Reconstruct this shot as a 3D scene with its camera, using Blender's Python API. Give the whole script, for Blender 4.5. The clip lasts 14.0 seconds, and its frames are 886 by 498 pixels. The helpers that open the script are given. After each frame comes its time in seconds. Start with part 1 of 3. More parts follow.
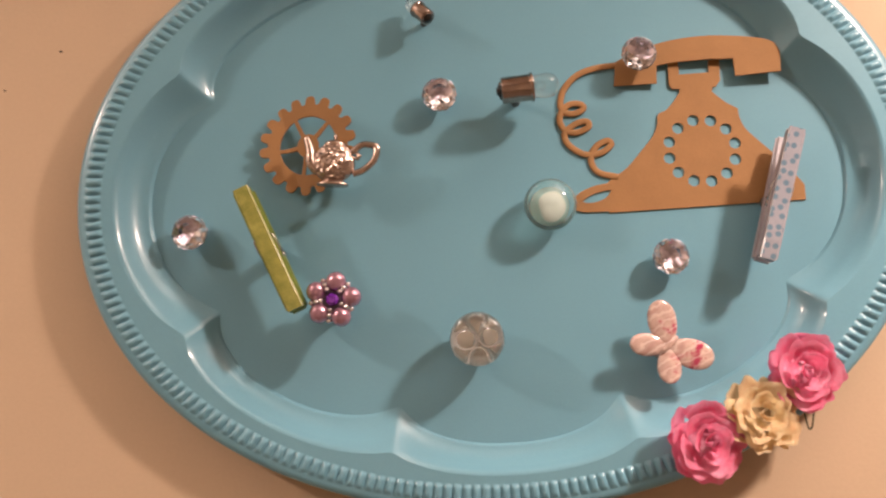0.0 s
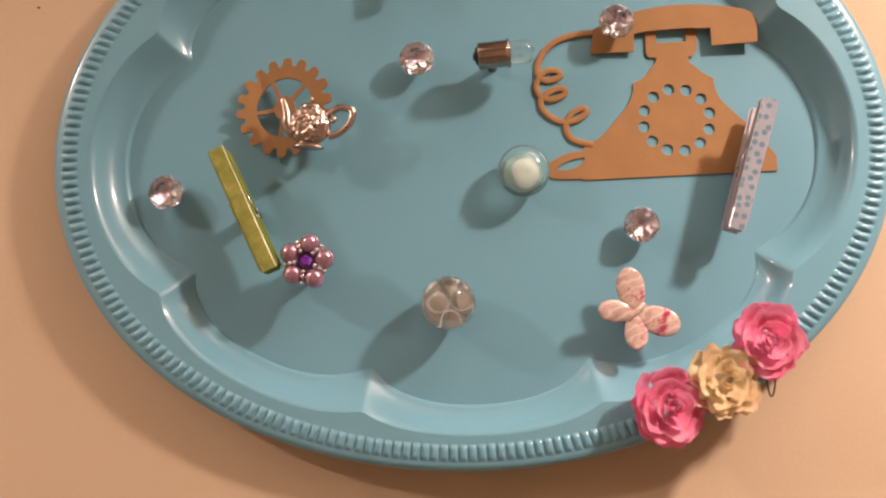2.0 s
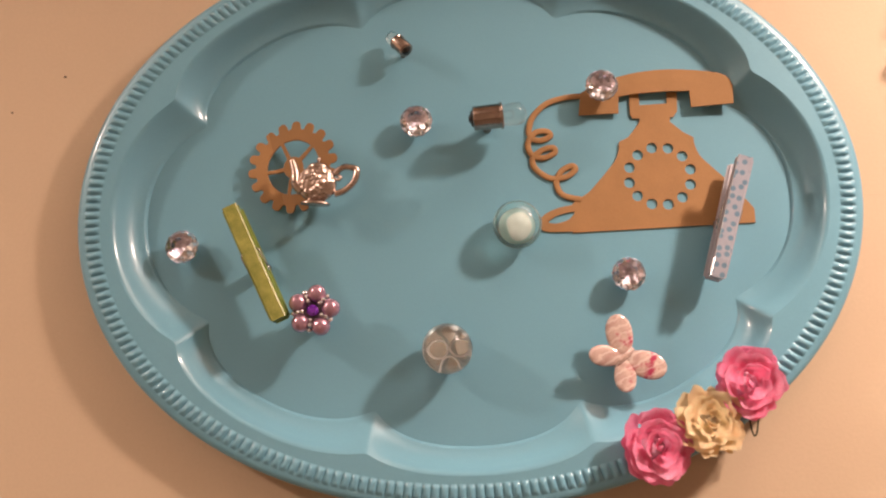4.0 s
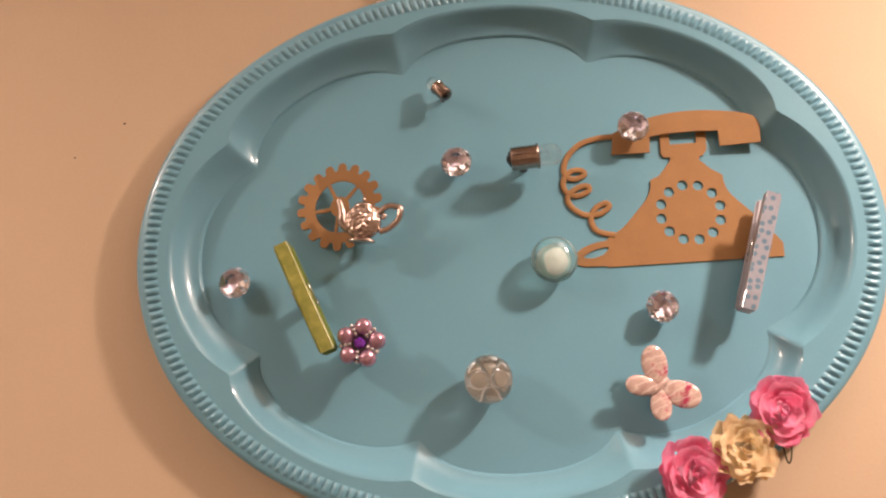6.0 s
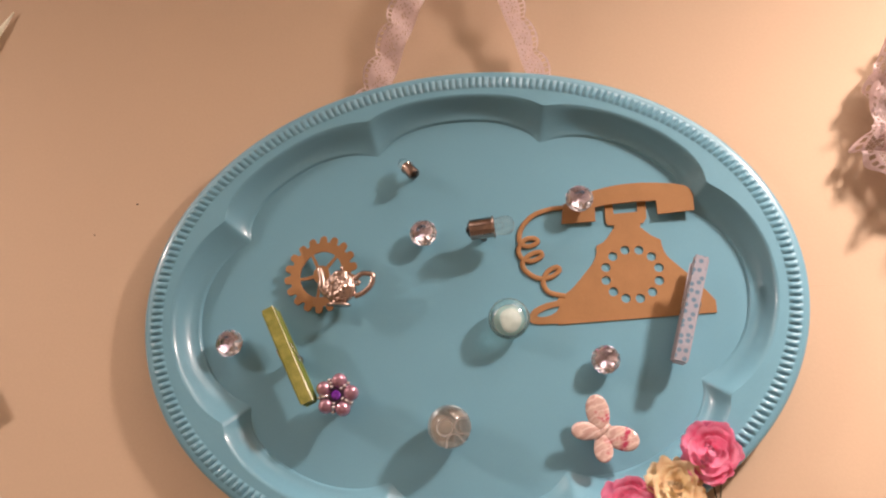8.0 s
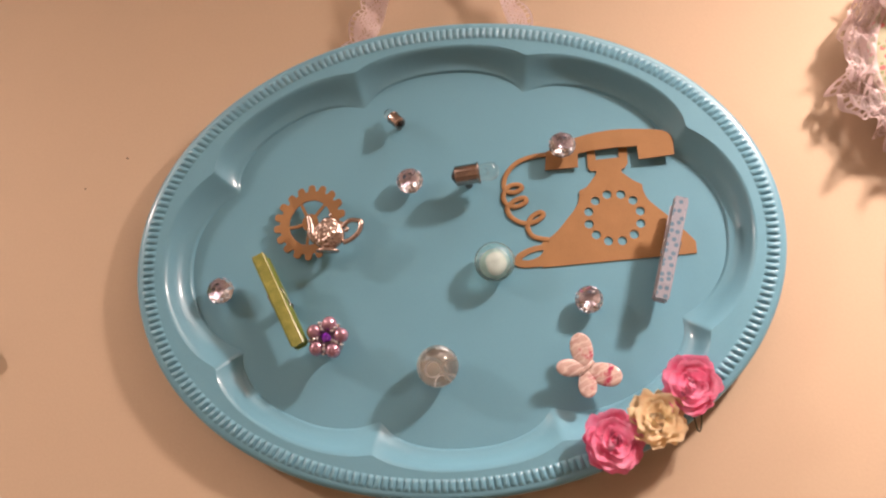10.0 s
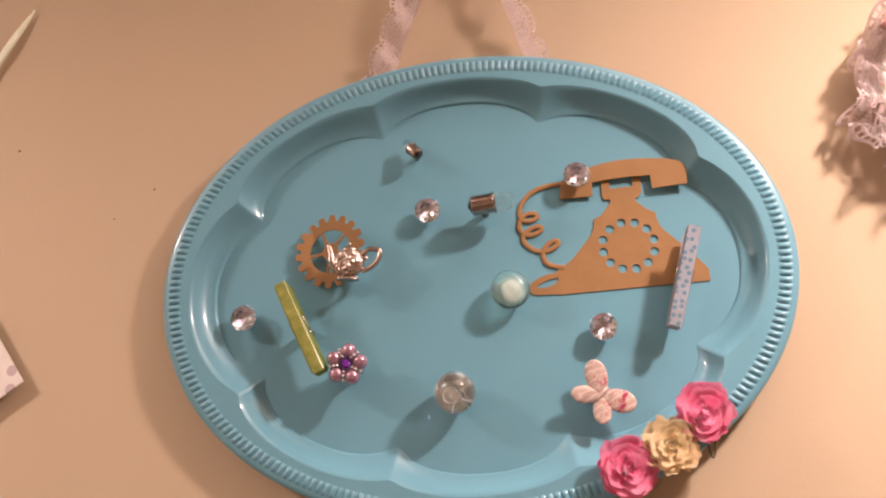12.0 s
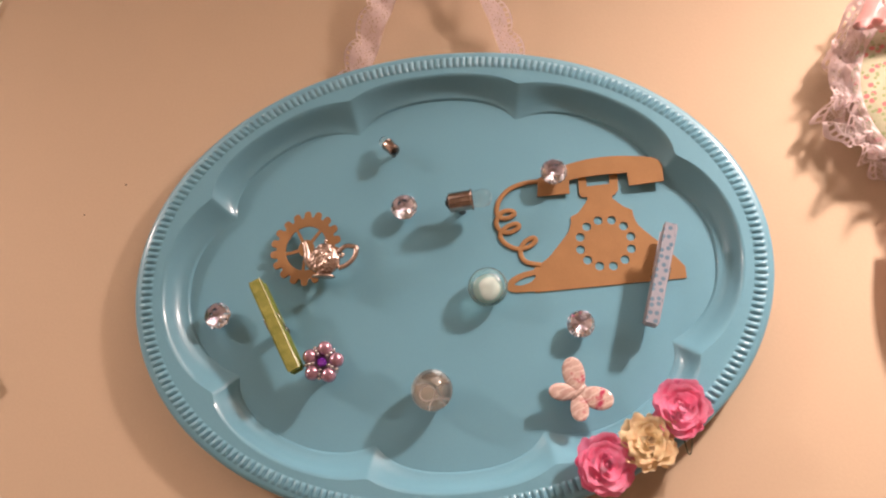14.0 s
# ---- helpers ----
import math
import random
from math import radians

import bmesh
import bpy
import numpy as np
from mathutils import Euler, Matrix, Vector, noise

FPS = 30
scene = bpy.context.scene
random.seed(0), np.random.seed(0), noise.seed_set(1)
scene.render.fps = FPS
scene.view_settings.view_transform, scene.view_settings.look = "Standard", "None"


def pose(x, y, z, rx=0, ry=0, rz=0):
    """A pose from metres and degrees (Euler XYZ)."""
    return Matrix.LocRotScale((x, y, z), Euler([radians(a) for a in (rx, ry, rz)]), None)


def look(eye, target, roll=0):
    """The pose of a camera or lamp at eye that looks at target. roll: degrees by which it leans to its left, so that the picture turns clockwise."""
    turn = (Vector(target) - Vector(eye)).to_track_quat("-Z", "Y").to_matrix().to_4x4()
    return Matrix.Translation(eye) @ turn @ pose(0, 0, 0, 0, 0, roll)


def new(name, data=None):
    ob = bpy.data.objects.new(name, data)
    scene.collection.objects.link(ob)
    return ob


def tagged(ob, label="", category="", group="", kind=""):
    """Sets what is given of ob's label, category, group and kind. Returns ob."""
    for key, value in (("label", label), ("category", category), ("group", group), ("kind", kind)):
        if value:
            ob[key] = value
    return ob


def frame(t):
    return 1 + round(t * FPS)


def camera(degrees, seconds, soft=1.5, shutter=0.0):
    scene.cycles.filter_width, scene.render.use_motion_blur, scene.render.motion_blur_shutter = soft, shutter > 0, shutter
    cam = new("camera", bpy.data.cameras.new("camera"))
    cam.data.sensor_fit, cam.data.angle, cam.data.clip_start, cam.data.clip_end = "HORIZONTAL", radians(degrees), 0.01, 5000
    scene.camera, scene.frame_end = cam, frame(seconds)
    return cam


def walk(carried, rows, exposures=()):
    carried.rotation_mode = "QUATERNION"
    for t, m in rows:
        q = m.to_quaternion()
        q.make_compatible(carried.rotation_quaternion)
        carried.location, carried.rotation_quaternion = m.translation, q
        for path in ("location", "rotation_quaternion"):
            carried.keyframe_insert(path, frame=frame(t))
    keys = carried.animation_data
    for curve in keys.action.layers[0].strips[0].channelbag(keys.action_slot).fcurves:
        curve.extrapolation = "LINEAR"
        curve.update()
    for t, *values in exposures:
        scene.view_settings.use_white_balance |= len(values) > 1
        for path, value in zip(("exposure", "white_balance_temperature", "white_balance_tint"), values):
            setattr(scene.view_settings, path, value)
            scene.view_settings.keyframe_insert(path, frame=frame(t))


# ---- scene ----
cam = camera(54.0, 14.0, soft=2.2, shutter=0.4)
PATH = [
    (0, (-0.011, -0.461, 1.397), (-0.081, 1.508, 1.742), 0.5),
    (0.2, (-0.0052, -0.4653, 1.3975), (-0.1246, 1.5032, 1.7305), 0.37),
    (0.5, (0.009, -0.463, 1.399), (-0.144, 1.508, 1.703), 1.3),
    (1, (0.008, -0.471, 1.399), (-0.058, 1.515, 1.632), 1.1),
    (1.5, (0.001, -0.459, 1.397), (-0.064, 1.525, 1.642), 1.3),
    (2, (0.001, -0.466, 1.398), (-0.058, 1.517, 1.655), 1.5),
    (2.5, (0.002, -0.472, 1.398), (-0.079, 1.507, 1.674), 1.3),
    (3, (0.005, -0.479, 1.399), (-0.073, 1.493, 1.72), 1.1),
    (3.2, (0.002, -0.482, 1.395), (-0.061, 1.485, 1.749), 1.2),
    (5.3, (0.009, -0.509, 1.385), (-0.097, 1.444, 1.803), 0.7),
    (5.5, (0.006, -0.51, 1.382), (-0.108, 1.435, 1.83), 0.7),
    (6, (-0.005, -0.517, 1.384), (-0.127, 1.424, 1.852), 1.1),
    (6.2, (-0.0125, -0.5233, 1.3833), (-0.1189, 1.4170, 1.8564), 0.96),
    (6.5, (-0.021, -0.529, 1.376), (-0.072, 1.408, 1.874), -0.3),
    (6.8, (-0.0166, -0.5421, 1.3768), (-0.0519, 1.3873, 1.9024), -1.00),
    (7, (-0.01, -0.555, 1.373), (-0.072, 1.361, 1.942), -0.5),
    (7.2, (0.005, -0.563, 1.383), (-0.114, 1.356, 1.935), 0.4),
    (9.3, (0.066, -0.588, 1.347), (-0.188, 1.288, 1.991), 1.0),
    (9.5, (0.063, -0.586, 1.344), (-0.142, 1.305, 1.962), 0.6),
    (10, (0.052, -0.584, 1.343), (-0.141, 1.327, 1.9), 0.0),
    (10.5, (0.053, -0.592, 1.346), (-0.126, 1.33, 1.87), -0.1),
    (11, (0.055, -0.59, 1.346), (-0.147, 1.33, 1.866), 0.2),
    (11.5, (0.052, -0.6, 1.352), (-0.161, 1.313, 1.896), -0.0),
    (12, (0.059, -0.598, 1.345), (-0.189, 1.294, 1.945), 0.3),
    (12.5, (0.052, -0.596, 1.344), (-0.159, 1.298, 1.951), 0.2),
    (13, (0.052, -0.588, 1.341), (-0.149, 1.306, 1.951), 0.3),
    (13.5, (0.055, -0.593, 1.346), (-0.143, 1.308, 1.934), 0.1),
    (14, (0.054, -0.595, 1.346), (-0.127, 1.306, 1.94), -0.2),
]
BALANCE = [(0, -0.06, 6750, 10), (3, -0.06, 6750, 10), (5.5, 0, 6840, 10), (6.2, 0, 6680, 10), (6.6, -0.02, 6350, 10), (7.2, -0.04, 6310, 10), (9.5, -0.01, 6310, 10), (11, 0.04, 6310, 10), (12, 0.04, 6310, 10), (13.5, -0.01, 6310, 10), (14, -0.01, 6310, 10)]
walk(cam, [(t, look(eye, target, roll)) for t, eye, target, roll in PATH], BALANCE)

# ---- light ----
world = bpy.data.worlds.new("room_air")
scene.world = world
world.use_nodes = True
world.node_tree.nodes["Background"].inputs[0].default_value = (1.0, 0.82, 0.62, 1)
world.node_tree.nodes["Background"].inputs[1].default_value = 0.05


WARM = (1.0, 0.77, 0.67)


def shaded_lamp(name, power, place, aim, blend, fill_share):
    """A shaded lamp with a wide soft edge below, plus added ceiling fill."""
    lamp = bpy.data.lights.new(name, "SPOT")
    lamp.energy, lamp.color, lamp.shadow_soft_size = power, WARM, 0.035
    lamp.spot_size, lamp.spot_blend = radians(176), blend
    new(name, lamp).matrix_world = look(place, aim)
    # Added fill spot, aimed up so the ceiling brightens the wall below.
    top = bpy.data.lights.new(name + "_ceiling_fill", "SPOT")
    top.energy, top.color, top.shadow_soft_size = power * fill_share, WARM, 0.035
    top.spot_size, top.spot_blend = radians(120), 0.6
    new(name + "_ceiling_fill", top).matrix_world = look((place[0], place[1], place[2] + 0.08), (place[0], place[1] - 0.15, 2.4))


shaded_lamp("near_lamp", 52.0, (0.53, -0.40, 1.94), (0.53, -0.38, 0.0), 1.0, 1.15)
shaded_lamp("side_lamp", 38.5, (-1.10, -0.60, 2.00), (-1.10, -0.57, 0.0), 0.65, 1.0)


# ---- materials ----
def shader(name, colour, rough=0.5, metal=0.0, vary=0.12, grain=40.0, bump=0.1, bump_scale=400.0, coat=0.0, glass=0.0, ior=1.45, second=None, sheen=0.0):
    """A Principled material with colour drift at two scales and fine relief."""
    mat = bpy.data.materials.new(name)
    mat.use_nodes = True
    nodes, links = mat.node_tree.nodes, mat.node_tree.links
    bsdf = nodes["Principled BSDF"]
    place = nodes.new("ShaderNodeTexCoord")
    coarse = nodes.new("ShaderNodeTexNoise")
    coarse.inputs["Scale"].default_value, coarse.inputs["Detail"].default_value = grain, 5
    fine = nodes.new("ShaderNodeTexNoise")
    fine.inputs["Scale"].default_value, fine.inputs["Detail"].default_value = bump_scale, 3
    links.new(place.outputs["Object"], coarse.inputs["Vector"])
    links.new(place.outputs["Object"], fine.inputs["Vector"])
    blend = nodes.new("ShaderNodeMath")
    blend.operation = "MULTIPLY_ADD"
    blend.inputs[1].default_value = 0.35
    links.new(fine.outputs["Fac"], blend.inputs[0])
    half = nodes.new("ShaderNodeMath")
    half.operation = "MULTIPLY"
    half.inputs[1].default_value = 0.65
    links.new(coarse.outputs["Fac"], half.inputs[0])
    links.new(half.outputs[0], blend.inputs[2])
    ramp = nodes.new("ShaderNodeValToRGB")
    ramp.color_ramp.elements[0].position, ramp.color_ramp.elements[1].position = 0.3, 0.7
    low = [c * (1 - vary) for c in colour]
    high = [min(1.0, c * (1 + vary)) for c in (second or colour)]
    ramp.color_ramp.elements[0].color, ramp.color_ramp.elements[1].color = (*low, 1), (*high, 1)
    links.new(blend.outputs[0], ramp.inputs[0])
    links.new(ramp.outputs[0], bsdf.inputs["Base Color"])
    bsdf.inputs["Roughness"].default_value = rough
    bsdf.inputs["Metallic"].default_value = metal
    bsdf.inputs["Coat Weight"].default_value = coat
    bsdf.inputs["Coat Roughness"].default_value = 0.12
    bsdf.inputs["Transmission Weight"].default_value = glass
    bsdf.inputs["IOR"].default_value = ior
    bsdf.inputs["Sheen Weight"].default_value = sheen
    if bump:
        relief = nodes.new("ShaderNodeBump")
        relief.inputs["Strength"].default_value, relief.inputs["Distance"].default_value = bump, 0.0006
        links.new(fine.outputs["Fac"], relief.inputs["Height"])
        links.new(relief.outputs[0], bsdf.inputs["Normal"])
    return mat


def spots(mat, colour, scale, size, drift=0.0):
    """Lays round printed spots of one colour over a material."""
    nodes, links = mat.node_tree.nodes, mat.node_tree.links
    bsdf = nodes["Principled BSDF"]
    before = bsdf.inputs["Base Color"].links[0].from_socket
    place = nodes.new("ShaderNodeTexCoord")
    cell = nodes.new("ShaderNodeTexVoronoi")
    cell.voronoi_dimensions = "2D"
    cell.inputs["Scale"].default_value, cell.inputs["Randomness"].default_value = scale, drift
    links.new(place.outputs["Object"], cell.inputs["Vector"])
    edge = nodes.new("ShaderNodeMapRange")
    edge.inputs["From Min"].default_value, edge.inputs["From Max"].default_value = size, size * 1.25
    edge.inputs["To Min"].default_value, edge.inputs["To Max"].default_value = 1.0, 0.0
    links.new(cell.outputs["Distance"], edge.inputs["Value"])
    mix = nodes.new("ShaderNodeMix")
    mix.data_type = "RGBA"
    links.new(edge.outputs[0], mix.inputs[0])
    links.new(before, mix.inputs[6])
    mix.inputs[7].default_value = (*colour, 1)
    links.new(mix.outputs[2], bsdf.inputs["Base Color"])
    return mat


def thin(mat, share):
    """Lets light shine through a thin sheet."""
    nodes, links = mat.node_tree.nodes, mat.node_tree.links
    bsdf, out = nodes["Principled BSDF"], nodes["Material Output"]
    glow, mix = nodes.new("ShaderNodeBsdfTranslucent"), nodes.new("ShaderNodeMixShader")
    links.new(bsdf.inputs["Base Color"].links[0].from_socket, glow.inputs["Color"])
    mix.inputs[0].default_value = share
    links.new(bsdf.outputs[0], mix.inputs[1])
    links.new(glow.outputs[0], mix.inputs[2])
    links.new(mix.outputs[0], out.inputs["Surface"])
    return mat


def streaks(mat, colour, scale, turn, amount):
    """Lays thin, wavering printed lines over a material."""
    nodes, links = mat.node_tree.nodes, mat.node_tree.links
    bsdf = nodes["Principled BSDF"]
    before = bsdf.inputs["Base Color"].links[0].from_socket
    place, map_ = nodes.new("ShaderNodeTexCoord"), nodes.new("ShaderNodeMapping")
    map_.inputs["Rotation"].default_value = (0, 0, radians(turn))
    wave = nodes.new("ShaderNodeTexWave")
    wave.inputs["Scale"].default_value, wave.inputs["Distortion"].default_value = scale, 6.0
    wave.inputs["Detail"].default_value, wave.inputs["Detail Scale"].default_value = 3.0, 2.0
    links.new(place.outputs["Object"], map_.inputs["Vector"])
    links.new(map_.outputs[0], wave.inputs["Vector"])
    edge = nodes.new("ShaderNodeMapRange")
    edge.inputs["From Min"].default_value, edge.inputs["From Max"].default_value = 0.72, 0.95
    edge.inputs["To Max"].default_value = amount
    links.new(wave.outputs["Fac"], edge.inputs["Value"])
    mix = nodes.new("ShaderNodeMix")
    mix.data_type = "RGBA"
    links.new(edge.outputs[0], mix.inputs[0])
    links.new(before, mix.inputs[6])
    mix.inputs[7].default_value = (*colour, 1)
    links.new(mix.outputs[2], bsdf.inputs["Base Color"])
    return mat


def blotches(mat, colour, scale, level):
    """Lays scattered soft printed patches over a material."""
    nodes, links = mat.node_tree.nodes, mat.node_tree.links
    bsdf = nodes["Principled BSDF"]
    before = bsdf.inputs["Base Color"].links[0].from_socket
    place, cloud = nodes.new("ShaderNodeTexCoord"), nodes.new("ShaderNodeTexNoise")
    cloud.inputs["Scale"].default_value, cloud.inputs["Detail"].default_value = scale, 4
    links.new(place.outputs["Object"], cloud.inputs["Vector"])
    edge = nodes.new("ShaderNodeMapRange")
    edge.inputs["From Min"].default_value, edge.inputs["From Max"].default_value = level, level + 0.08
    links.new(cloud.outputs["Fac"], edge.inputs["Value"])
    mix = nodes.new("ShaderNodeMix")
    mix.data_type = "RGBA"
    links.new(edge.outputs[0], mix.inputs[0])
    links.new(before, mix.inputs[6])
    mix.inputs[7].default_value = (*colour, 1)
    links.new(mix.outputs[2], bsdf.inputs["Base Color"])
    return mat


WALL = shader("beige_wall_paint", (0.562, 0.424, 0.294), 0.75, vary=0.05, grain=3.0, bump=0.12, bump_scale=480.0)
PLAIN = shader("room_paint", (0.82, 0.80, 0.77), 0.8, vary=0.05, grain=2.0, bump=0.0)
FLOORING = shader("brown_flooring", (0.26, 0.22, 0.18), 0.9, vary=0.15, grain=6.0, bump=0.0)
ENAMEL = shader("turquoise_spray_paint", (0.155, 0.350, 0.453), 0.33, vary=0.04, grain=9.0, bump=0.08, bump_scale=700.0, coat=0.35)
KRAFT = shader("kraft_chipboard", (0.322, 0.170, 0.068), 0.75, vary=0.10, grain=60.0, bump=0.12, bump_scale=900.0)
AQUA = shader("aqua_glass", (0.80, 0.99, 0.97), 0.03, vary=0.0, bump=0.0, glass=0.93, coat=0.4, ior=1.42)
ROOM = shader("room_wall_paint", (0.60, 0.54, 0.46), 0.8, vary=0.05, grain=2.0, bump=0.0)
MARBLE = shader("clear_marble_glass", (0.97, 0.98, 1.0), 0.03, vary=0.0, bump=0.0, glass=1.0, coat=0.4, ior=1.45)
BACKING = shader("silvered_backing", (0.82, 0.95, 1.0), 0.09, metal=0.85, vary=0.16, grain=170.0, bump=0.0)
BULB_GLASS = shader("clear_bulb_glass", (0.97, 0.98, 0.97), 0.03, vary=0.0, bump=0.0, glass=1.0, coat=0.5, ior=1.16)
ROSY = shader("rosy_acrylic", (0.90, 0.90, 1.0), 0.02, vary=0.03, grain=170.0, bump=0.0, glass=1.0, ior=1.49, second=(0.97, 0.92, 1.0))
FOIL = shader("rosy_mirror_foil", (0.88, 0.84, 0.98), 0.03, metal=1.0, vary=0.22, grain=150.0, bump=0.0, second=(0.80, 0.80, 1.0))
AQUA_BLOCKER = shader("pale_aqua_blocker", (0.50, 0.74, 0.74), 0.3, vary=0.12, grain=120.0, bump=0.0)
CREAM_GLASS = shader("milky_glass_core", (0.92, 0.90, 0.86), 0.3, vary=0.06, grain=120.0, bump=0.0)
MAGNET = shader("grey_magnet", (0.32, 0.30, 0.29), 0.5, vary=0.15, grain=300.0, bump=0.1)
# Shade put into the colour lets the bulb magnets pass for cast shadow.
SHADOW_DARK_MAGNET = shader("shadow_dark_magnet", (0.09, 0.085, 0.085), 0.5, vary=0.15, grain=300.0, bump=0.1)
NICKEL = shader("worn_nickel", (0.40, 0.31, 0.27), 0.13, metal=1.0, vary=0.2, grain=180.0, bump=0.1)
BLACK = shader("black_insulator", (0.015, 0.013, 0.012), 0.25, vary=0.2, bump=0.05)
SILVER = shader("antique_silver", (0.52, 0.41, 0.36), 0.27, metal=1.0, vary=0.18, grain=420.0, bump=0.15, bump_scale=700.0)
blotches(SILVER, (0.05, 0.03, 0.025), 420.0, 0.62)
GREEN_TAPE = shader("green_glitter_tape", (0.19, 0.225, 0.045), 0.2, vary=0.25, grain=130.0, bump=0.18, bump_scale=1500.0, coat=0.6, second=(0.32, 0.31, 0.085))
GREEN_EDGE = shader("green_painted_wood", (0.20, 0.26, 0.03), 0.4, vary=0.15, grain=90.0)
DOT_TAPE = spots(shader("lilac_dotted_tape", (0.34, 0.355, 0.42), 0.16, vary=0.10, grain=60.0, bump=0.08, coat=0.6), (0.15, 0.25, 0.34), 205.0, 0.27, 0.6)
LILAC = shader("lilac_painted_wood", (0.35, 0.33, 0.37), 0.4, vary=0.06, grain=60.0, coat=0.3)
SPRING = shader("spring_steel", (0.62, 0.60, 0.58), 0.2, metal=1.0, vary=0.1, bump=0.0)
PEARL = shader("mauve_pearl", (0.45, 0.25, 0.34), 0.14, metal=0.6, vary=0.08, grain=120.0, bump=0.03, coat=0.9)
AMETHYST = shader("purple_crystal", (0.20, 0.03, 0.42), 0.08, metal=0.35, vary=0.15, grain=300.0, bump=0.0, coat=0.8)
WING = shader("resin_coated_print", (0.46, 0.32, 0.285), 0.09, vary=0.12, grain=90.0, bump=0.0, coat=1.0, second=(0.60, 0.44, 0.39))
blotches(WING, (0.42, 0.05, 0.11), 105.0, 0.60)
streaks(WING, (0.36, 0.14, 0.14), 40.0, 62, 0.22)
streaks(WING, (0.90, 0.80, 0.76), 70.0, 60, 0.32)
PINK = shader("hot_pink_paper", (1.0, 0.20, 0.43), 0.55, vary=0.06, grain=75.0, bump=0.15, bump_scale=900.0, second=(1.0, 0.60, 0.76), sheen=0.2)
CREAM = shader("cream_paper", (0.99, 0.74, 0.47), 0.6, vary=0.10, grain=110.0, bump=0.15, bump_scale=900.0, second=(1.0, 0.87, 0.66), sheen=0.2)
for paper in (PINK, CREAM):
    thin(paper, 0.3)
WIRE = shader("dark_green_wire", (0.05, 0.05, 0.025), 0.5, vary=0.2)
LACE = shader("pale_pink_lace", (0.93, 0.82, 0.82), 0.85, vary=0.07, grain=150.0, bump=0.3, bump_scale=1500.0, sheen=0.3)
thin(LACE, 0.3)
CALICO = spots(spots(shader("sage_floral_cotton", (0.46, 0.47, 0.30), 0.9, vary=0.12, grain=60.0, bump=0.3, bump_scale=1600.0, second=(0.58, 0.54, 0.40)), (0.60, 0.20, 0.20), 125.0, 0.20, 1.0), (0.33, 0.38, 0.20), 190.0, 0.2, 1.0)
SATIN = shader("pink_satin", (0.86, 0.52, 0.50), 0.3, vary=0.12, grain=70.0, bump=0.1, sheen=0.4)
CARD = spots(shader("patterned_card", (0.80, 0.72, 0.68), 0.6, vary=0.06, grain=70.0, bump=0.05), (0.55, 0.42, 0.45), 60.0, 0.22, 1.0)
LEAF = shader("pale_green_paper", (0.80, 0.80, 0.56), 0.4, vary=0.12, grain=60.0, bump=0.1, second=(0.95, 0.92, 0.76))
FLECK = shader("dark_fleck", (0.05, 0.035, 0.03), 0.7, vary=0.2)


# ---- builders ----
def board(x, z, out=0.0, turn=0.0):
    """The frame of a thing on the wall: its x to the right, y up, z out into the room."""
    return Matrix.Translation((x, -out, z)) @ pose(0, 0, 0, 90) @ pose(0, 0, 0, 0, 0, turn)


def thing(name, m, label, category, group="", kind=""):
    ob = new(name)
    ob.empty_display_size = 0.01
    ob.matrix_world = m
    return tagged(ob, label, category, group, kind)


def part(name, shape, material, parent, label="", smooth=True):
    """Links a bmesh or a mesh as one object under a thing or a part."""
    mesh = shape
    if isinstance(shape, bmesh.types.BMesh):
        mesh = bpy.data.meshes.new(name)
        shape.normal_update()
        shape.to_mesh(mesh)
        shape.free()
    if not mesh.materials:
        mesh.materials.append(material)
    for face in mesh.polygons:
        face.use_smooth = smooth
    ob = new(name, mesh)
    ob.parent = parent
    if label:
        ob["label"] = label
    return ob


def cut_sheet(loops, thick):
    """A flat sheet with holes, cut to closed outlines, lying from z = 0 up."""
    data = bpy.data.curves.new("outline", "CURVE")
    data.dimensions, data.fill_mode, data.extrude, data.bevel_depth = "2D", "BOTH", thick / 2 - 0.0002, 0.0002
    data.bevel_resolution = 1
    for loop in loops:
        line = data.splines.new("POLY")
        line.points.add(len(loop) - 1)
        for p, (u, v) in zip(line.points, loop):
            p.co = (u, v, 0, 1)
        line.use_cyclic_u = True
    ob = bpy.data.objects.new("outline", data)
    mesh = bpy.data.meshes.new_from_object(ob)
    bpy.data.objects.remove(ob)
    mesh.transform(Matrix.Translation((0, 0, thick / 2)))
    return mesh


def rounded(points, steps=6, closed=True):
    """A Catmull-Rom line through a few corner points."""
    out, n = [], len(points)
    for i in range(n if closed else n - 1):
        ids = [(i + k) % n for k in (-1, 0, 1, 2)] if closed else [min(max(i + k, 0), n - 1) for k in (-1, 0, 1, 2)]
        a, b, c, d = (np.array(points[k], float) for k in ids)
        for s in range(steps):
            t = s / steps
            out.append(tuple(0.5 * (2 * b + (c - a) * t + (2 * a - 5 * b + 4 * c - d) * t * t + (3 * b - a - 3 * c + d) * t ** 3)))
    return out if closed else out + [tuple(points[-1])]


def oval(cx, cy, rx, ry, n=20, turn=0.0):
    c, s = math.cos(radians(turn)), math.sin(radians(turn))
    ring = [(rx * math.cos(2 * math.pi * k / n), ry * math.sin(2 * math.pi * k / n)) for k in range(n)]
    return [(cx + c * u - s * v, cy + s * u + c * v) for u, v in ring]


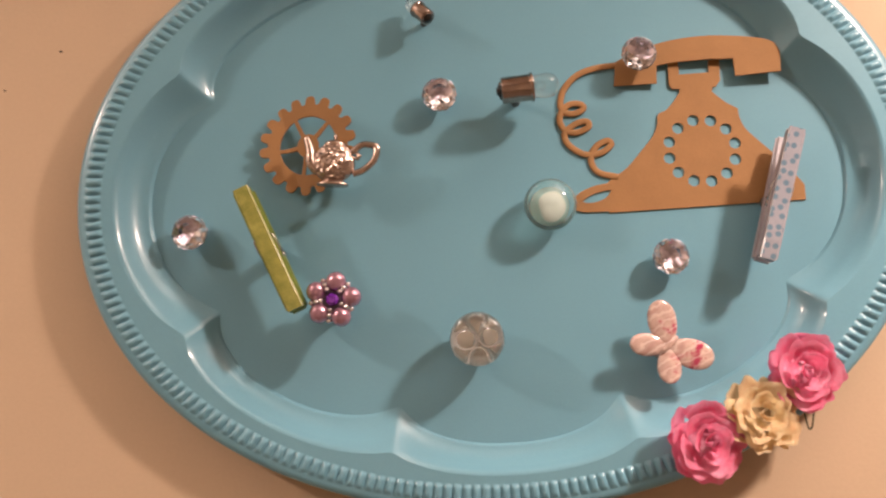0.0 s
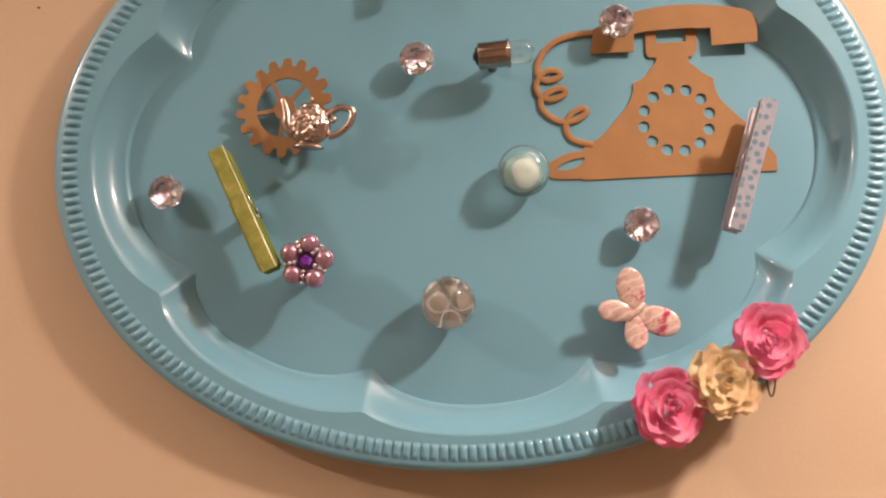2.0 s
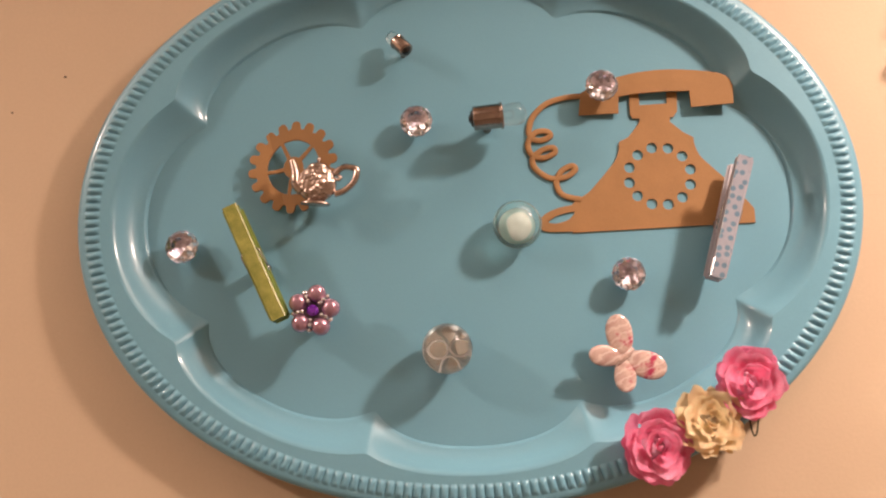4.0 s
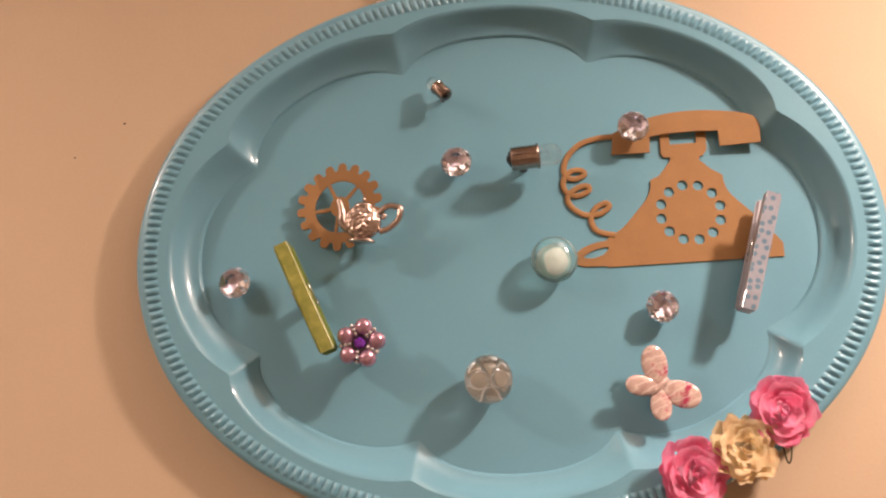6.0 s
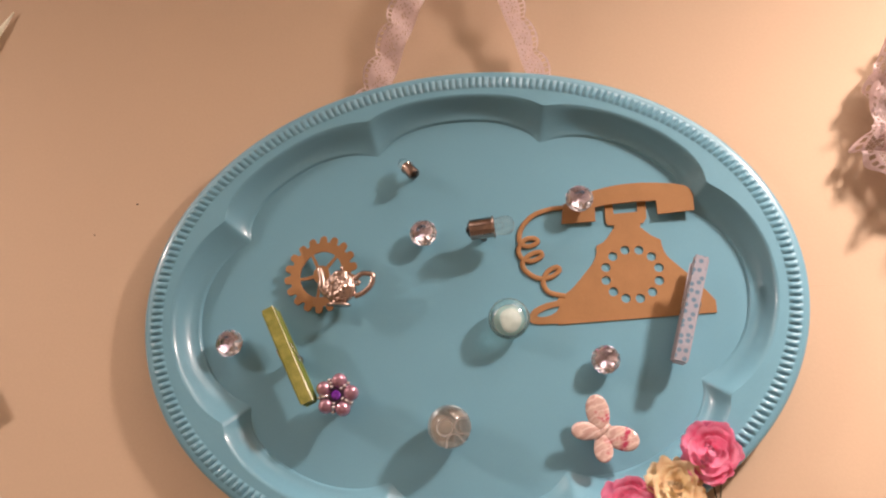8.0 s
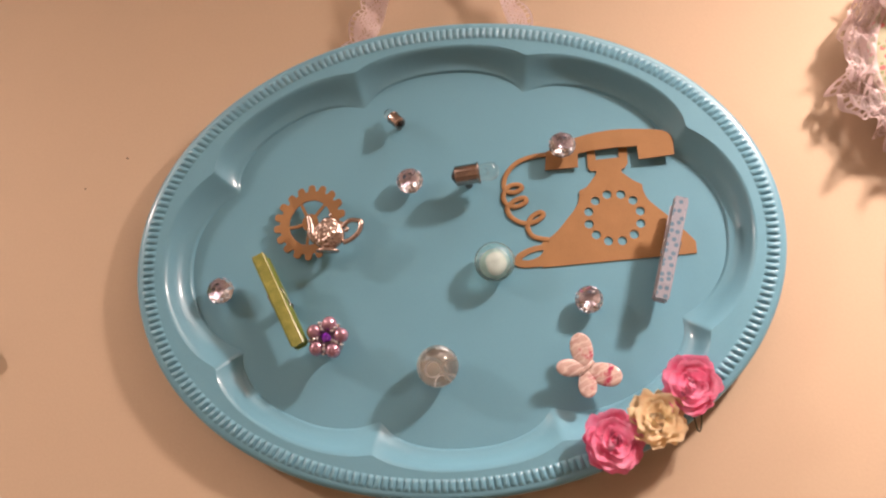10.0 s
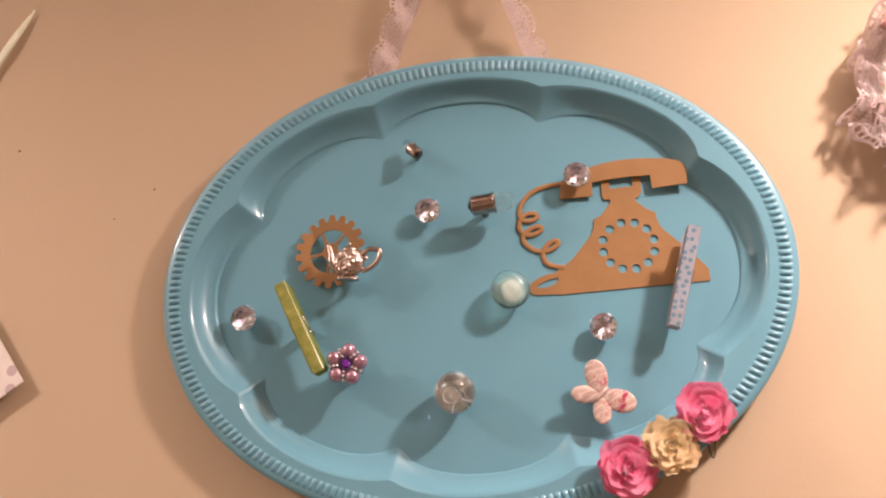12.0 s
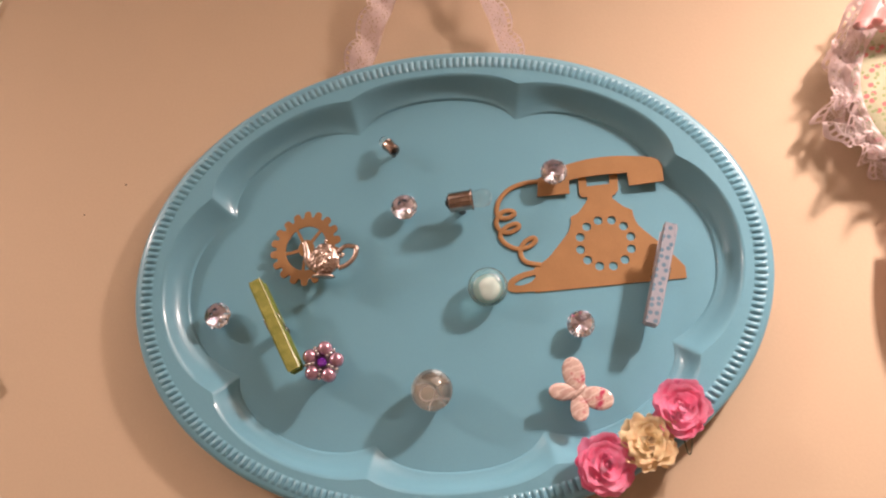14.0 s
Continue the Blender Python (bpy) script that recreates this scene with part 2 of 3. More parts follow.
def lathe(profile, segments=24, squash=1.0):
    """A body turned round z from (radius, height) pairs."""
    bm = bmesh.new()
    rings = []
    for r, h in profile:
        if r < 1e-6:
            rings.append([bm.verts.new((0, 0, h))])
        else:
            rings.append([bm.verts.new((r * math.cos(2 * math.pi * k / segments), squash * r * math.sin(2 * math.pi * k / segments), h)) for k in range(segments)])
    for low, high in zip(rings, rings[1:]):
        for k in range(segments):
            j = (k + 1) % segments
            if len(low) == 1 and len(high) > 1:
                bm.faces.new((low[0], high[j], high[k]))
            elif len(high) == 1 and len(low) > 1:
                bm.faces.new((low[k], low[j], high[0]))
            elif len(low) > 1:
                bm.faces.new((low[k], low[j], high[j], high[k]))
    bmesh.ops.recalc_face_normals(bm, faces=bm.faces)
    return bm


def ball(radius, place=(0, 0, 0), stretch=(1, 1, 1), level=3):
    bm = bmesh.new()
    bmesh.ops.create_icosphere(bm, subdivisions=level, radius=radius)
    bmesh.ops.scale(bm, vec=stretch, verts=bm.verts)
    bmesh.ops.translate(bm, vec=place, verts=bm.verts)
    return bm


def tube(points, radius, sides=8, flat=1.0, taper=1.0):
    """A round or flattened rod along a line."""
    bm = bmesh.new()
    line = [Vector(p) if len(p) == 3 else Vector((*p, 0)) for p in points]
    rings, n = [], len(line)
    for i, p in enumerate(line):
        way = (line[min(i + 1, n - 1)] - line[max(i - 1, 0)]).normalized()
        side = way.cross(Vector((0, 0, 1)))
        side = side.normalized() if side.length > 1e-4 else Vector((1, 0, 0))
        up = side.cross(way)
        r = radius * (1 + (taper - 1) * i / (n - 1))
        rings.append([bm.verts.new(p + side * r * math.cos(2 * math.pi * k / sides) + up * r * flat * math.sin(2 * math.pi * k / sides)) for k in range(sides)])
    for low, high in zip(rings, rings[1:]):
        for k in range(sides):
            bm.faces.new((low[k], low[(k + 1) % sides], high[(k + 1) % sides], high[k]))
    bm.faces.new(rings[0][::-1])
    bm.faces.new(rings[-1])
    bmesh.ops.recalc_face_normals(bm, faces=bm.faces)
    return bm


def slab(sx, sy, sz, place=(0, 0, 0), edge=0.0008):
    bm = bmesh.new()
    bmesh.ops.create_cube(bm, size=1)
    bmesh.ops.scale(bm, vec=(sx, sy, sz), verts=bm.verts)
    if edge:
        bmesh.ops.bevel(bm, geom=bm.edges[:], offset=edge, segments=2, affect="EDGES", profile=0.5)
    bmesh.ops.translate(bm, vec=place, verts=bm.verts)
    return bm


# ---- the room ----
WALL_Y = 0.0025


def room_side(name, size, centre, material, label):
    bm = bmesh.new()
    bmesh.ops.create_cube(bm, size=1)
    bmesh.ops.scale(bm, vec=size, verts=bm.verts)
    mesh = bpy.data.meshes.new(name)
    bm.to_mesh(mesh)
    bm.free()
    mesh.materials.append(material)
    ob = new(name, mesh)
    ob.location = centre
    return tagged(ob, label, name.split("_")[0], kind="structure")


room_side("wall_north", (3.6, 0.1, 2.4), (0.0, WALL_Y + 0.05, 1.2), WALL, "beige painted wall with fine roller texture")
# The other sides are unseen; size and colour are set for bounced light.
room_side("wall_south", (3.6, 0.1, 2.4), (0.0, -2.05, 1.2), ROOM, "plain pale painted wall behind the viewer")
room_side("wall_west", (0.1, 2.004, 2.4), (-1.75, -0.998, 1.2), ROOM, "plain pale painted side wall of the room")
room_side("wall_east", (0.1, 2.004, 2.4), (1.75, -0.998, 1.2), ROOM, "plain pale painted side wall of the room")
room_side("floor", (3.6, 2.3, 0.1), (0.0, -1.0, -0.05), FLOORING, "unseen plain brown floor of the room")
room_side("ceiling", (3.6, 2.3, 0.1), (0.0, -1.0, 2.45), PLAIN, "plain painted ceiling of the room")

# ---- the tray ----
TRAY = board(0.0000, 1.5128, 0.0, 3.7)
HALF_W, HALF_H, DEEP = 0.2225, 0.1686, 0.0150
TIPS = [27, 69.5, 110, 152.4, 209, 250.5, 290, 330.5]


def lobe(theta):
    """0 at the points between two scallops, 1 in the middle of each."""
    deg = math.degrees(theta) % 360
    for a, b in zip(TIPS, TIPS[1:] + [TIPS[0] + 360]):
        d = deg if deg >= TIPS[0] else deg + 360
        if a <= d <= b:
            u = abs(2 * (d - a) / (b - a) - 1)
            u = 1.04 - math.hypot(1 - u, 0.04)
            return 1 - 0.86 * u ** 2.8 - 0.14 * u ** 12
    return 0.0


def even_angles(n):
    """Angles of an ellipse at even steps along its rim."""
    t = np.linspace(0, 2 * math.pi, 20001)
    step = np.hypot(HALF_W * np.sin(t), HALF_H * np.cos(t))
    run = np.concatenate([[0], np.cumsum((step[1:] + step[:-1]) / 2)])
    return np.interp(np.linspace(0, run[-1], n, endpoint=False), run, t)


def ring_sheet(rings):
    """A sheet over rings of points, each ring of the same count."""
    count = len(rings[0])
    verts = [p for ring in rings for p in ring]
    faces = [(i * count + k, i * count + (k + 1) % count, (i + 1) * count + (k + 1) % count, (i + 1) * count + k) for i in range(len(rings) - 1) for k in range(count)]
    mesh = bpy.data.meshes.new("sheet")
    mesh.from_pydata(verts, [], faces)
    mesh.update()
    return mesh


def tray():
    root = thing("serving_tray", TRAY, "oval turquoise-painted metal serving tray hung on the beige wall", "tray")
    BEADS, PER = 246, 8
    angles = even_angles(BEADS * PER)
    lobes = [lobe(t) for t in angles]

    def at(r, t, h):
        return (HALF_W * r * math.cos(t), HALF_H * r * math.sin(t), h)

    def lean(t, amount):
        """Turns the ridges between scallops square to the rim."""
        return t + radians(1.5) * math.sin(2 * t) * amount

    def inset(d, t, h):
        full = 1 + 0.006 * math.sin(2 * t) ** 2
        return ((HALF_W - d) * full * math.cos(t), (HALF_H - d) * full * math.sin(t), h)

    def foot(t, l):
        """How far out the floor line lies, 1 being the rim."""
        return 0.726 + 0.054 * math.cos(t) ** 2 + (0.086 - 0.022 * math.cos(t) ** 2) * l

    floor = [[at(foot(t, l) * f, lean(t, -f), 0.0) for t, l in zip(angles, lobes)] for f in (0.0001, 0.02, 0.3, 0.6, 0.85, 0.97, 1.0)]
    part("tray_floor", ring_sheet(floor), ENAMEL, root)
    # the side rises in a cove from the scalloped floor line to the scalloped ledge line
    cove = []
    for s, h in ((0.0, 0.0), (0.012, 0.0003), (0.05, 0.0014), (0.085, 0.0018), (0.14, 0.0020), (0.28, 0.0028), (0.44, 0.0044), (0.58, 0.0066), (0.70, 0.0091), (0.80, 0.0114), (0.88, 0.0127), (0.95, 0.0134), (1.0, 0.0135)):
        cove.append([at(foot(t, l) * (1 - s) + (0.862 + (0.040 + 0.018 * math.cos(t) ** 2) * l) * s, lean(t, 2 * s - 1), h * l * DEEP / 0.0135 + DEEP * s ** 1.3 * (1 - l)) for t, l in zip(angles, lobes)])
    part("scalloped_side", ring_sheet(cove), ENAMEL, root)
    rim = [cove[-1], [inset(0.0128, t, DEEP) for t in angles]]
    for j in range(9):
        w = j / 8
        ring = []
        for k, t in enumerate(angles):
            phase = (k % PER) / PER * 2 - 1
            across = max(0.0, 1 - (phase / 0.86) ** 2) ** 0.5
            along = max(0.0, 1 - abs(2 * w - 1) ** 3)
            ring.append(inset(0.0125 - 0.0088 * w, t, DEEP - 0.0006 * math.sin(math.pi * w) + 0.0021 * across * along))
        rim.append(ring)
    rim += [[inset(d, t, h) for t in angles] for d, h in ((0.0033, DEEP), (0.0016, DEEP - 0.0003), (0.0002, DEEP - 0.0009), (-0.0010, DEEP - 0.0020), (-0.0013, DEEP - 0.0030), (-0.0010, DEEP - 0.0040), (0.0002, DEEP - 0.0047), (0.003, DEEP - 0.0048), (0.0125, DEEP - 0.0016))]
    part("beaded_rim", ring_sheet(rim), ENAMEL, root, "rim of embossed turquoise beads")
    return root


tray()


# ---- die-cut shapes ----
def telephone():
    root = thing("telephone_cutout", board(0.044, 1.501, 0.0002, 1.9) @ pose(0, 0, 0, 0.35), "brown chipboard cutout of a rotary telephone on the turquoise tray", "cutout")
    mm = 0.001
    base = rounded([(60, 62), (53, 53), (47.5, 50), (47, 45), (44, 38), (37.5, 30), (29.5, 21), (24, 17)], 4, False)
    base += [(20, 14.5)] + rounded([(18, 12.3), (10, 10.8), (2, 7), (-1.2, 2), (0, -1.5), (4, -3), (10, -3.2)], 4, False) + [(18, -3.0), (18.2, -3.8), (122.8, 0.2)]
    base += rounded([(122.8, 8.3), (118, 14.5), (108, 26), (100.5, 33.5), (94, 40.5), (91.3, 47), (90.8, 52)], 4, False)
    base += [(84.7, 55.5), (77.5, 62.0), (78, 65), (79.8, 64.8), (82.4, 68.5), (82.8, 80.2), (77, 80.2), (76.8, 73.2), (60.4, 72.4), (60.1, 79.8), (54.8, 79.6), (54.7, 67), (56.2, 64.6), (60.4, 64.4)]
    loops = [[(u * mm, v * mm) for u, v in base]]
    loops.append([(u * mm, v * mm) for u, v in rounded([(4, 2.6), (8, 5.8), (13, 7.6), (19.5, 8.6), (17.5, 5), (14, 2.9), (8.5, 1.6)], 4)])
    for k in range(12):
        a = radians(12 + 30 * k)
        loops.append(oval((70 + 18.3 * math.cos(a)) * mm, (28.9 + 17.5 * math.sin(a)) * mm, 3.3 * mm, 3.3 * mm, 16))
    part("body", cut_sheet(loops, 0.0007), KRAFT, root, smooth=False)
    hand = [(24.4, 67), (47.4, 67.4), (47.8, 77.5), (54.6, 78.7), (60, 79.2), (77.3, 80), (83, 79.6), (89.6, 79.7), (90, 69.6), (114.2, 71)]
    hand += rounded([(114.4, 82), (111.8, 87.2), (106, 90), (93.5, 92), (77.5, 93.2), (61.5, 92.3), (47, 89.4), (32.5, 84), (26, 80.5)], 4, False)
    sheet = cut_sheet([[(u * mm, v * mm) for u, v in hand]], 0.0011)
    for v in sheet.vertices:
        v.co.z += 0.0006 + 0.042 * max(0.0, v.co.x - 0.024)
    part("receiver", sheet, KRAFT, root, smooth=False)
    cord = rounded([(26, 79.0), (16, 78.2), (5, 74.5), (-3, 66.5), (-5.5, 58), (-3.5, 53.2), (2, 52.2), (7, 54.8), (5, 57.6), (-1.5, 57), (-6.2, 50.5), (-4.6, 44), (2, 41.3), (9, 44.2), (8.6, 47.4), (2.5, 46.4), (-3.8, 41), (-2, 34.5), (6, 29), (15, 29.4), (20.8, 33.6), (19, 36.2), (12.8, 33), (9.6, 26), (13, 18.7), (24, 15.6)], 6, False)
    part("cord", tube([(u * mm, v * mm, 0.0006) for u, v in cord], 0.0018, 8, 0.30), KRAFT, root)


def gear():
    root = thing("gear_cutout", board(-0.1008, 1.5328, 0.0045, 8), "slightly bent brown chipboard cogwheel cutout on the turquoise tray", "cutout")
    teeth, outer = 18, []
    for k in range(teeth):
        a0 = 2 * math.pi * k / teeth
        for da, r in ((-0.46, 0.0222), (-0.34, 0.0228), (-0.29, 0.0250), (-0.20, 0.0265), (0.0, 0.0270), (0.20, 0.0265), (0.29, 0.0250), (0.34, 0.0228)):
            a = a0 + da * 2 * math.pi / teeth
            outer.append((r * math.cos(a), r * math.sin(a)))
    loops = [outer]
    spokes = 5
    for k in range(spokes):
        lo, hi = radians(110 + 72 * k), radians(182 + 72 * k)
        edge = [(0.0162 * math.cos(a), 0.0162 * math.sin(a)) for a in np.linspace(lo + 0.05, hi - 0.05, 12)]
        hub = [(0.0060 * math.cos(a), 0.0060 * math.sin(a)) for a in np.linspace(hi - 0.17, lo + 0.17, 6)]
        loops.append(edge + hub)
    bm = bmesh.new()
    bm.from_mesh(cut_sheet(loops, 0.0016))
    bmesh.ops.bisect_plane(bm, geom=bm.verts[:] + bm.edges[:] + bm.faces[:], plane_co=(-0.0105, 0, 0), plane_no=(1, 0.12, 0))
    for v in bm.verts:
        d = v.co.x + 0.0105 + 0.12 * v.co.y
        v.co.z += 0.33 * d if d > 0 else -0.05 * d
    part("cogwheel", bm, KRAFT, root, smooth=False)
    part("magnet", lathe([(0, -0.0045), (0.005, -0.0045), (0.005, -0.0001), (0, -0.0001)]), MAGNET, root)


telephone()
gear()


# ---- magnets ----
def gem(x, z, out, turn, label, rest=None):
    rest = rest or out
    root = thing("gem_magnet", board(x, z, out, turn), label, "gem magnet", "round faceted gem magnets")
    n, R = 8, 0.0097
    bm = bmesh.new()
    levels = [(0.0, 0.0, 0.0098), (0.46, 0.0, 0.0098), (0.78, 0.5, 0.0080), (0.97, 0.0, 0.0054), (1.0, 0.5, 0.0044), (0.95, 0.0, 0.0040), (0.42, 0.5, 0.0014), (0.0, 0.0, -0.0002)]
    rings = []
    for r, shift, h in levels:
        if r == 0:
            rings.append([bm.verts.new((0, 0, h))])
        else:
            rings.append([bm.verts.new((R * r * math.cos(2 * math.pi * (k + shift) / n), R * r * math.sin(2 * math.pi * (k + shift) / n), h)) for k in range(n)])
    for low, high, (_, s0, _), (_, s1, _) in zip(rings, rings[1:], levels, levels[1:]):
        for k in range(n):
            j = (k + 1) % n
            if len(low) == 1:
                bm.faces.new((low[0], high[k], high[j]))
            elif len(high) == 1:
                bm.faces.new((low[k], high[0], low[j]))
            elif s1 > s0:
                bm.faces.new((low[k], high[k], low[j]))
                bm.faces.new((low[j], high[k], high[j]))
            else:
                bm.faces.new((low[k], high[k], high[j]))
                bm.faces.new((low[k], high[j], low[j]))
    bmesh.ops.recalc_face_normals(bm, faces=bm.faces)
    part("crystal", bm, ROSY, root, smooth=False)
    part("setting", lathe([(0, -0.0004), (0.0043, 0.0011), (0.0095, 0.0038), (0.0097, 0.0036), (0.0064, 0.0004), (0.0044, -0.0006), (0, -0.0008)], 8), FOIL, root, "mirror foil behind the stone", smooth=False)
    part("magnet", lathe([(0, -rest), (0.0045, -rest), (0.0045, -0.0009), (0, -0.0009)]), MAGNET, root)
    return root


def marble(x, z, clear, label):
    root = thing("glass_marble_magnet", board(x, z, 0.016 if clear else 0.0112), label, "marble magnet", "glass marble magnets")
    part("marble", ball(0.0140, (0, 0, 0), (1, 1, 1 if clear else 0.66), 5), MARBLE if clear else AQUA, root)
    part("magnet", lathe([(0, -0.016), (0.0058, -0.016), (0.0058, -0.0135), (0, -0.0135)] if clear else [(0, -0.0112), (0.0048, -0.0112), (0.0048, -0.0088), (0, -0.0088)]), SPRING if clear else MAGNET, root)
    if clear:
        # Backing widened to a bowl, which also keeps focused light out of the shadow.
        arc = [radians(a) for a in range(14, 91, 6)] + [radians(90)]
        bowl = [(0.0134 * math.cos(a), -0.0134 * math.sin(a)) for a in arc] + [(0.0130 * math.cos(a), -0.0130 * math.sin(a)) for a in reversed(arc)]
        part("backing", lathe(bowl, 40), BACKING, root, "silvered back of the marble")
        for u, v, r in ((-0.0024, 0.0006, 0.0023), (0.0026, 0.0012, 0.0022), (0.0004, -0.0034, 0.0022)):
            ring = [(u + r * math.cos(b), v + r * math.sin(b), -0.0106) for b in np.linspace(0, 2 * math.pi, 25)]
            part("glue_ring", tube(ring, 0.00024, 6), CREAM_GLASS, root, "cloudy ring of glue behind the marble")
    else:
        # Added disc: blocks focused light; its pale colour stands in for lit glass.
        part("backing", lathe([(0, -0.0082), (0.0078, -0.0058), (0.0080, -0.0054), (0, -0.0072)], 32), AQUA_BLOCKER, root, "added pale aqua disc behind the glass")
        core = ball(0.0062, (0.0, -0.0006, -0.0024), (0.95, 1.05, 0.6), 4)
        for v in core.verts:
            v.co += v.co.normalized() * 0.0022 * noise.noise(v.co * 130)
        part("core", core, CREAM_GLASS, root, "milky cream core inside the glass")
    return root


def bulb(place, ahead, label, size):
    """A torch bulb; ahead points from its contact to its glass, in the board's frame."""
    m = board(*place) @ Vector(ahead).to_track_quat("Z", "Y").to_matrix().to_4x4() @ Matrix.Diagonal((size, size, size * 0.88, 1))
    root = thing("torch_bulb_magnet", m, label, "light bulb", "small torch bulbs")
    part("cap", lathe([(0.0040, -0.0084), (0.0058, -0.0080), (0.0061, -0.0074), (0.0061, 0.0066), (0.0062, 0.0070), (0.0067, 0.0073), (0.0068, 0.0079), (0.0066, 0.0085), (0.0056, 0.0088), (0.0050, 0.0088)], 32), NICKEL, root, "worn nickel screwless cap with a flange")
    part("contact", lathe([(0, -0.0108), (0.0016, -0.0106), (0.0022, -0.0098), (0.0038, -0.0092), (0.0044, -0.0082), (0, -0.0082)], 24), BLACK, root, "black insulated contact end")
    glass = part("glass_envelope", lathe([(0.0049, 0.0086), (0.0051, 0.0110), (0.0056, 0.0140), (0.0056, 0.0165), (0.0050, 0.0190), (0.0034, 0.0208), (0.0014, 0.0216), (0, 0.0217), (0, 0.0213), (0.0013, 0.0212), (0.0031, 0.0204), (0.0046, 0.0187), (0.0052, 0.0165), (0.0052, 0.0140), (0.0047, 0.0110), (0.0045, 0.0086)], 32), BULB_GLASS, root, "clear glass envelope")
    part("filament_post", tube([(0.0012, 0, 0.0086), (0.0014, 0, 0.0140), (0.0004, 0.0004, 0.0146), (-0.0004, -0.0004, 0.0146), (-0.0014, 0, 0.0140), (-0.0012, 0, 0.0086)], 0.00012, 6), SPRING, glass)
    down = m.to_3x3().inverted() @ Vector((0, 1, 0))
    part("magnet", tube([tuple(down * place[2] * k) for k in (0.15, 0.6, 1.0)], 0.0026, 16), SHADOW_DARK_MAGNET, root)
    return root


def clothespin(m, face, wood, label, gape, rest):
    """A spring clothespin lying with one lever against the tray, its taped lever outwards."""
    root = thing("clothespin_magnet", m, label, "clothespin", "decorated clothespins")
    long, wide = 0.0700, 0.0099
    for side, name in ((1, "outer_lever"), (-1, "inner_lever")):
        bm = bmesh.new()
        n, rows = 14, []
        for i in range(n + 1):
            s = -long / 2 + long * i / n
            thick = 0.0068 - 0.0034 * max(0.0, i / n - 0.45) / 0.55 - 0.0010 * max(0.0, 0.15 - i / n) / 0.15
            tilt = gape * max(0.0, i / n - 0.45)
            notch = 0.0008 * math.sin(math.pi * min(1, i / n / 0.45) * 3) if i / n < 0.45 else 0.0
            rows.append((s, 0.0010 + tilt + notch, 0.0010 + tilt + thick))
        rings = []
        for s, a, b in rows:
            rings.append([bm.verts.new((x, s, side * h)) for x, h in ((-wide / 2, a), (wide / 2, a), (wide / 2, b), (-wide / 2, b))])
        for lo, hi in zip(rings, rings[1:]):
            for k in range(4):
                bm.faces.new((lo[k], lo[(k + 1) % 4], hi[(k + 1) % 4], hi[k]))
        bm.faces.new(rings[0])
        bm.faces.new(rings[-1])
        bmesh.ops.recalc_face_normals(bm, faces=bm.faces)
        bmesh.ops.bevel(bm, geom=[e for e in bm.edges if e.calc_face_angle(0) > 1.0], offset=0.0013, segments=3, affect="EDGES")
        lever = part(name, bm, wood, root, smooth=False)
        if side == 1:
            strip = bmesh.new()
            rings = [[strip.verts.new((x, y, h)) for x, h in ((-0.0042, b - 0.0002), (0.0042, b - 0.0002), (0.0036, b + 0.0003), (-0.0036, b + 0.0003))] for y, a, b in rows]
            for lo, hi in zip(rings, rings[1:]):
                for k in range(4):
                    strip.faces.new((lo[k], lo[(k + 1) % 4], hi[(k + 1) % 4], hi[k]))
            strip.faces.new(rings[0])
            strip.faces.new(rings[-1])
            bmesh.ops.recalc_face_normals(strip, faces=strip.faces)
            part("tape", strip, face, lever, "shiny patterned tape along the lever", smooth=False)
    coil = [(-0.0055 + 0.011 * k / 60, 0.0022 * math.cos(k * 0.63) - 0.004, 0.0022 * math.sin(k * 0.63)) for k in range(61)]
    part("spring", tube(coil, 0.0006, 6), SPRING, root, "bright steel spring coil")
    part("magnet", lathe([(0, -rest), (0.0040, -rest), (0.0040, -0.0076), (0, -0.0076)], 20), SHADOW_DARK_MAGNET, root)
    for x in (-0.0052, 0.0052):
        part("spring_arm", tube([(x, -0.004, 0.0022), (x, 0.001, 0.0046), (x, 0.005, 0.0058), (x * 0.8, 0.0065, 0.0060)], 0.0006, 6), SPRING, root)
    return root


def pearl_flower():
    root = thing("pearl_flower_magnet", board(-0.0826, 1.4474, 0.0205, 0), "mauve pearl flower brooch with a purple crystal centre", "flower magnet")
    for k in range(5):
        a = radians(10 + 72 * k)
        part("pearl", ball(0.0053, (0.0096 * math.cos(a), 0.0096 * math.sin(a), 0.0012)), PEARL, root)
        b = a + radians(36)
        for r, rr, h in ((0.0056, 0.0013, 0.0050), (0.0082, 0.0014, 0.0042), (0.0110, 0.0015, 0.0024)):
            part("silver_bead", ball(rr, (r * math.cos(b), r * math.sin(b), h), level=2), FOIL, root)
    part("crystal", lathe([(0, 0.0058), (0.0020, 0.0056), (0.0034, 0.0042), (0.0036, 0.0028), (0.003, 0.0004), (0, 0.0004)], 7), AMETHYST, root, "purple faceted crystal", smooth=False)
    part("backing", lathe([(0, -0.0205), (0.0070, -0.0205), (0.0070, -0.0060), (0.0085, -0.0020), (0.0085, -0.0012), (0, -0.0012)]), MAGNET, root)


